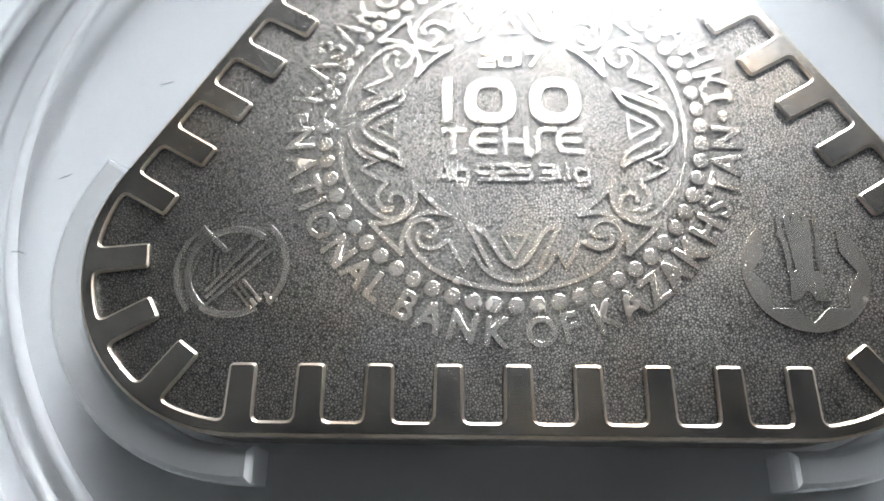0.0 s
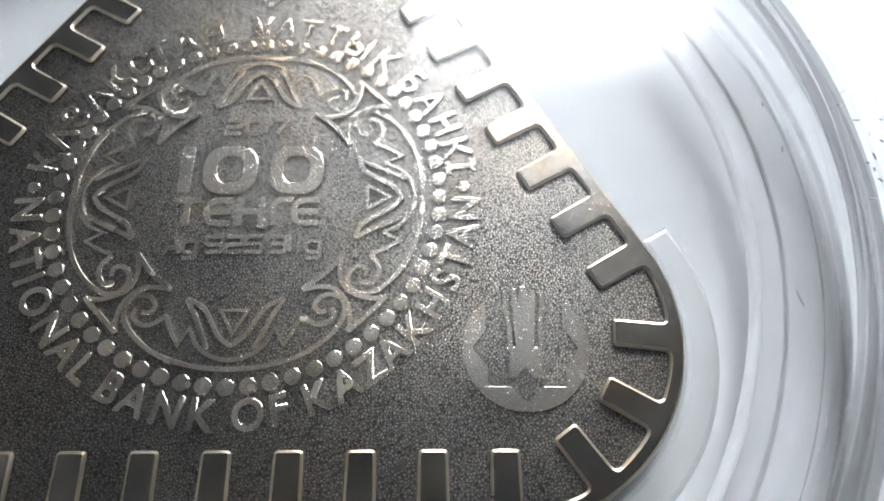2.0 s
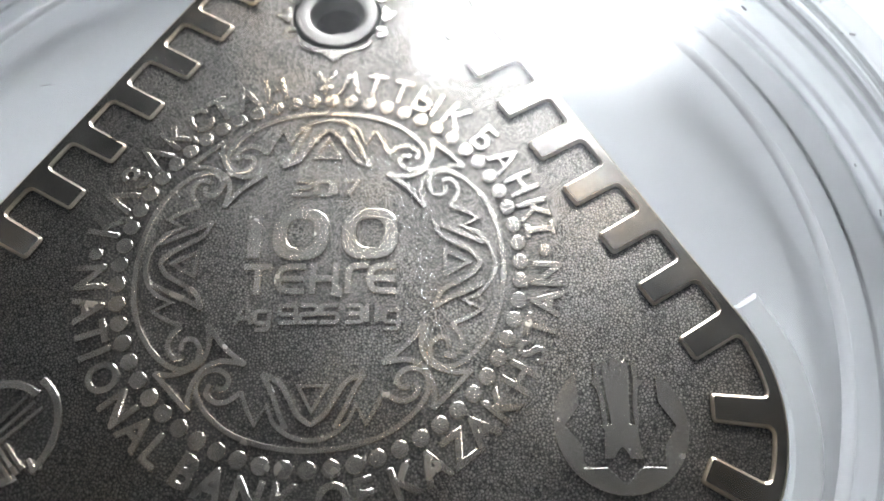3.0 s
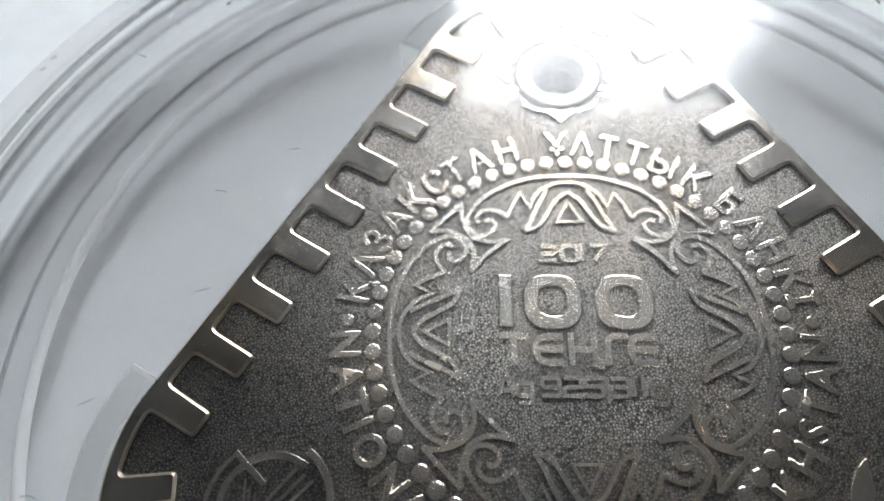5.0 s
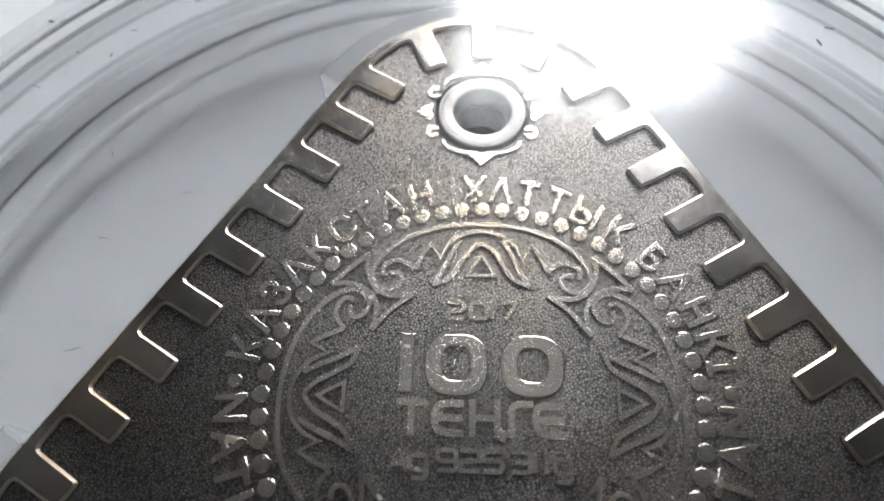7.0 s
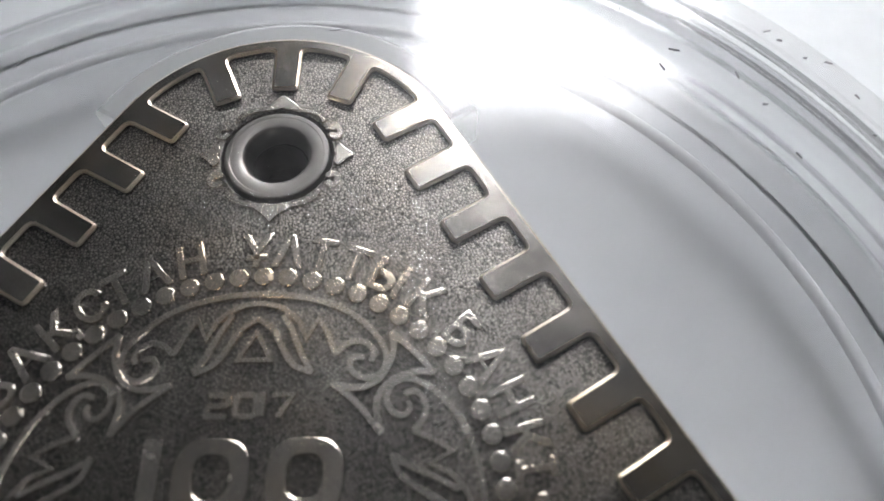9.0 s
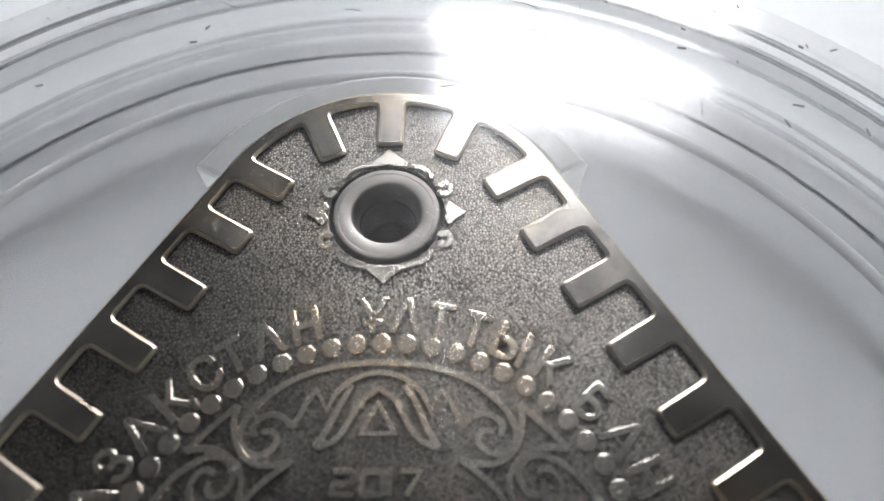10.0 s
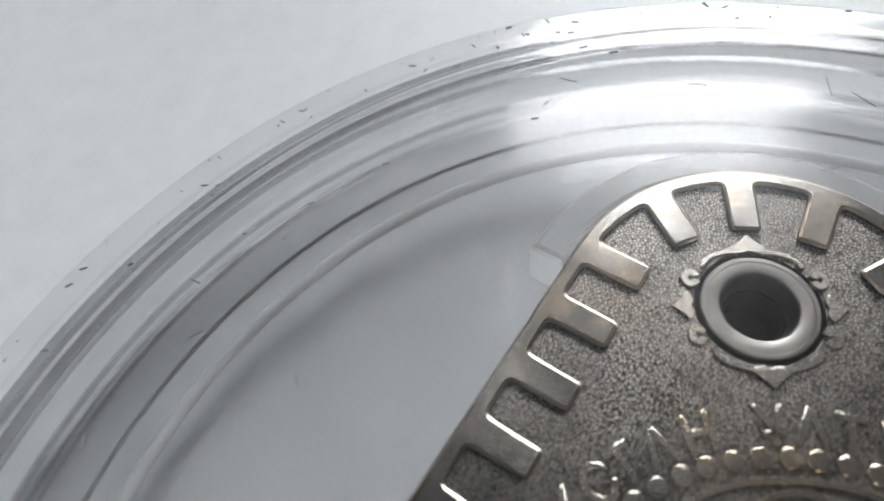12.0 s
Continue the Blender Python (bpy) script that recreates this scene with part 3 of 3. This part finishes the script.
for cx in (-0.112, 0.240):
    numeral("numeral", [squircle(cx, 0.164, 0.147, 0.149), squircle(cx, 0.167, 0.068, 0.080)])

E_SHAPE = [(0.155, 0.0), (0.06, 0.0), (0.022, 0.012), (0.005, 0.045), (0.0, 0.075), (0.005, 0.105), (0.022, 0.138), (0.06, 0.15), (0.155, 0.15)]


def word_strokes(name, lines, half, dx, dy, k=1.0):
    moved = [([Vector((dx + x * k, dy + y * k)) for x, y in pts], False) for pts in lines]
    return part(name, stroke(moved, half, LOW - 0.004, LOW + 0.013, 0.70), RAISED, coin)


W2 = 0.0205
word_strokes("letter", [[(0.0, 0.135), (0.142, 0.135)], [(0.071, 0.12), (0.071, -0.018)]], W2, -0.380, -0.152)
for dx in (-0.207, 0.245):
    e = [(x * 0.86, y * 0.88) for x, y in E_SHAPE]
    word_strokes("letter", [e, [(0.012, 0.066), (0.128, 0.066)]], W2, dx, -0.150)
word_strokes("letter", [[(0.0, 0.150), (0.0, -0.018)], [(0.112, 0.150), (0.112, -0.018)], [(0.008, 0.066), (0.104, 0.066)], [(0.112, -0.002), (0.146, -0.002)], [(0.134, 0.012), (0.134, -0.036)]], W2, -0.035, -0.150)
word_strokes("letter", [[(0.0, -0.016), (0.0, 0.10), (0.012, 0.125), (0.035, 0.135), (0.098, 0.135)]], W2, 0.140, -0.150)

DIGITS = {
    "2": [[(0.0, 0.085), (0.065, 0.085), (0.078, 0.075), (0.078, 0.052), (0.065, 0.042), (0.013, 0.042), (0.0, 0.032), (0.0, 0.0), (0.08, 0.0)]],
    "0": [[(0.012, 0.0), (0.066, 0.0), (0.078, 0.012), (0.078, 0.073), (0.066, 0.085), (0.012, 0.085), (0.0, 0.073), (0.0, 0.012), (0.012, 0.0)]],
    "1": [[(0.0, 0.0), (0.0, 0.094)]],
    "7": [[(0.0, 0.085), (0.08, 0.085), (0.025, -0.004)]],
    "9": [[(0.0, 0.0), (0.066, 0.0), (0.078, 0.012), (0.078, 0.073), (0.066, 0.085), (0.012, 0.085), (0.0, 0.073), (0.0, 0.05), (0.012, 0.040), (0.074, 0.040)]],
    "5": [[(0.08, 0.085), (0.0, 0.085), (0.0, 0.046), (0.066, 0.046), (0.078, 0.036), (0.078, 0.012), (0.066, 0.0), (0.0, 0.0)]],
    "3": [[(0.0, 0.085), (0.066, 0.085), (0.078, 0.075), (0.078, 0.012), (0.066, 0.0), (0.0, 0.0)], [(0.015, 0.043), (0.072, 0.043)]],
    ".": [[(0.0, 0.0), (0.006, 0.0)]],
    "A": [[(0.0, -0.008), (0.036, 0.09), (0.076, -0.008)], [(0.016, 0.022), (0.06, 0.022)]],
    "g": [[(0.066, 0.06), (0.012, 0.06), (0.0, 0.05), (0.0, 0.012), (0.012, 0.0), (0.066, 0.0)], [(0.068, 0.065), (0.068, -0.02), (0.056, -0.034), (0.004, -0.034)]],
}
W3 = 0.0140
for ch, x in zip("2017", (-0.160, -0.050, 0.052, 0.092)):
    word_strokes("numeral", DIGITS[ch], 0.0155, x, 0.394)
for ch, x in zip("Ag92531.1g", (-0.393, -0.300, -0.183, -0.082, 0.018, 0.137, 0.240, 0.262, 0.288, 0.325)):
    word_strokes("letter" if ch.isalpha() else "numeral", DIGITS[ch], W3, x, -0.314, 1.02)

# ---- eyelet and its flower border ----
HX, HY = HOLE
eye = turned([(0.249, -0.30), (0.249, -0.030), (0.247, -0.021), (0.240, -0.0165), (0.225, -0.0160), (0.221, -0.0185), (0.216, -0.0185), (0.172, -0.0165), (0.164, -0.0190), (0.156, -0.0260), (0.149, -0.0400), (0.142, -0.062), (0.137, -0.10), (0.135, -0.30)], 64)
part("eyelet", eye, EYELET, coin, "smooth grey metal eyelet round the hole", at=(HX, HY, 0), smooth=True, sharp=22)
# cup with a dark floor, put where the hole shows only shade
part("bore", turned([(0.1345, -0.12), (0.1345, -0.32), (0.001, -0.32), (0.001, -0.315), (0.130, -0.315), (0.131, -0.12)], 48), DARK_SILVER, coin, "dark cup closing the hole in place of its shade", at=(HX, HY, 0), smooth=True)


def round_hole(points, turn):
    """Points (outwards, sideways) from the hole's centre, turned by so many degrees."""
    return [Vector((HX, HY)) + q for q in spun(points, turn)]


def polar(pairs):
    return [Vector((q * math.cos(radians(a)), q * math.sin(radians(a)))) for q, a in pairs]


TIP = [(0.268, -0.030), (0.278, -0.066), (0.294, -0.080), (0.312, -0.058), (0.335, -0.030), (0.369, 0.0), (0.335, 0.030), (0.312, 0.058), (0.294, 0.080), (0.278, 0.066), (0.268, 0.030), (0.283, 0.0)]
for turn in (0, 90, 180, 270):
    k = 0.8 if turn % 180 == 0 else 1.0
    part("leaf_tip", relief([rounded(round_hole([(x, y * k) for x, y in TIP], turn), [0.006] * len(TIP), 2)], LOW - 0.004, LOW + 0.013, 0.0025), RAISED, coin, "pointed leaf tip of the flower border", smooth=True, sharp=22)
for turn in (0, 180):
    for side in (1, -1):
        c = polar([(0.303, 27 * side)])[0]
        curl = [c + Vector((0.026 * math.cos(radians(a)), 0.030 * math.sin(radians(a)))) for a in range(-160, 161, 20)] if side > 0 else [c + Vector((0.026 * math.cos(radians(a)), 0.030 * math.sin(radians(a)))) for a in range(160, -161, -20)]
        part("curl", stroke([(round_hole(curl, turn), False)], 0.019, LOW - 0.004, LOW + 0.013, 0.70), RAISED, coin, smooth=True)
        sickle = smooth_line(polar([(0.279, 80 * side), (0.292, 72 * side), (0.302, 60 * side), (0.304, 50 * side), (0.288, 43 * side)]), 4)
        part("crescent", stroke([(round_hole(sickle, turn), False)], 0.0145, LOW - 0.004, LOW + 0.012, 0.66), RAISED, coin, smooth=True)

# ---- emblem of barred circles ----
EX, EY = -1.402, -0.803


BARS = [0]


def emblem(name, lines, half):
    BARS[0] += 1
    moved = [([Vector((EX + x, EY + y)) for x, y in pts], closed) for pts, closed in lines]
    return part(name, stroke(moved, half, LOW - 0.004, LOW + 0.010 + 0.0005 * BARS[0], 0.65), RAISED, coin, smooth=False)


emblem("emblem_ring", [(arc(0, -0.02, 0.226, 100, 306, 40), False), (arc(0, -0.02, 0.226, 50, 100, 10), False)], 0.021)
emblem("emblem_arc", [(arc(0, -0.02, 0.288, 128, 226, 24), False)], 0.015)
emblem("emblem_arc", [(arc(-0.01, 0.0, 0.275, -43, 54, 24), False)], 0.021)
emblem("emblem_bar", [([(-0.185, 0.214), (-0.035, 0.075)], False)], 0.018)
for k in range(3):
    emblem("emblem_bar", [([(-0.125 + 0.005 * k, -0.128 - 0.036 * k), (0.105 + 0.040 * k, 0.150 - 0.027 * k)], False)], 0.0115)
for k in range(3):
    emblem("emblem_bar", [([(0.012 + 0.023 * k, -0.106 + 0.018 * k), (0.116 + 0.022 * k, -0.222 + 0.020 * k)], False)], 0.0105)
emblem("emblem_bar", [([(0.172, -0.135), (0.203, -0.172)], False)], 0.013)
for k in range(3):
    emblem("emblem_bar", [([(-0.119 + 0.026 * k, 0.096 - 0.026 * k), (-0.111 + 0.024 * k, -0.08 + 0.02 * k)], False)], 0.009)

# ---- emblem of a cut ring round an upright sheaf ----
SX, SY = 1.407, -0.818


def cut_ring():
    """An open ring whose inner edge is cut to the points of an eight-pointed star."""
    outer = arc(0, 0, 0.306, 128, 412, 50)
    notch = [(0.186, 0.228), (0.182, 0.102), (0.250, -0.006), (0.184, -0.098), (0.178, -0.188), (0.075, -0.186), (-0.006, -0.258),
             (-0.084, -0.186), (-0.186, -0.186), (-0.182, -0.092), (-0.254, 0.002), (-0.182, 0.092), (-0.187, 0.230)]
    return [q + Vector((SX, SY)) for q in outer + [Vector(p) for p in notch]]


part("emblem_ring", relief([cut_ring()], LOW - 0.004, LOW + 0.013, 0.0015), RAISED, coin)
SHEAF = [(-0.092, -0.150), (-0.046, -0.146), (-0.030, -0.118), (-0.005, -0.098), (0.016, -0.120), (0.022, -0.148), (0.082, -0.152), (0.076, -0.04), (0.078, -0.004), (0.042, 0.004), (0.050, 0.10), (0.056, 0.200),
         (0.062, 0.250), (0.062, 0.285), (0.050, 0.300), (0.036, 0.296), (0.029, 0.270), (0.027, 0.218), (0.024, 0.275), (0.015, 0.308), (0.0, 0.314), (-0.015, 0.308), (-0.024, 0.275), (-0.027, 0.218), (-0.029, 0.270),
         (-0.036, 0.296), (-0.050, 0.300), (-0.062, 0.285), (-0.060, 0.235), (-0.054, 0.12), (-0.044, 0.005), (-0.096, -0.002), (-0.078, -0.020), (-0.084, -0.08)]
part("sheaf", relief([[Vector((SX + x, SY + y)) for x, y in SHEAF]], LOW - 0.004, LOW + 0.013, 0.0015), RAISED, coin)
for s in (-1, 1):
    blade = [(0.074, -0.004), (0.074, 0.10), (0.090, 0.20), (0.090, 0.295)]
    barb = [(0.092, 0.178), (0.112, 0.204)]
    part("blade", stroke([([Vector((SX + s * x, SY + y)) for x, y in line], False) for line in (blade, barb)], 0.0145, LOW - 0.004, LOW + 0.016, 0.75), RAISED, coin)
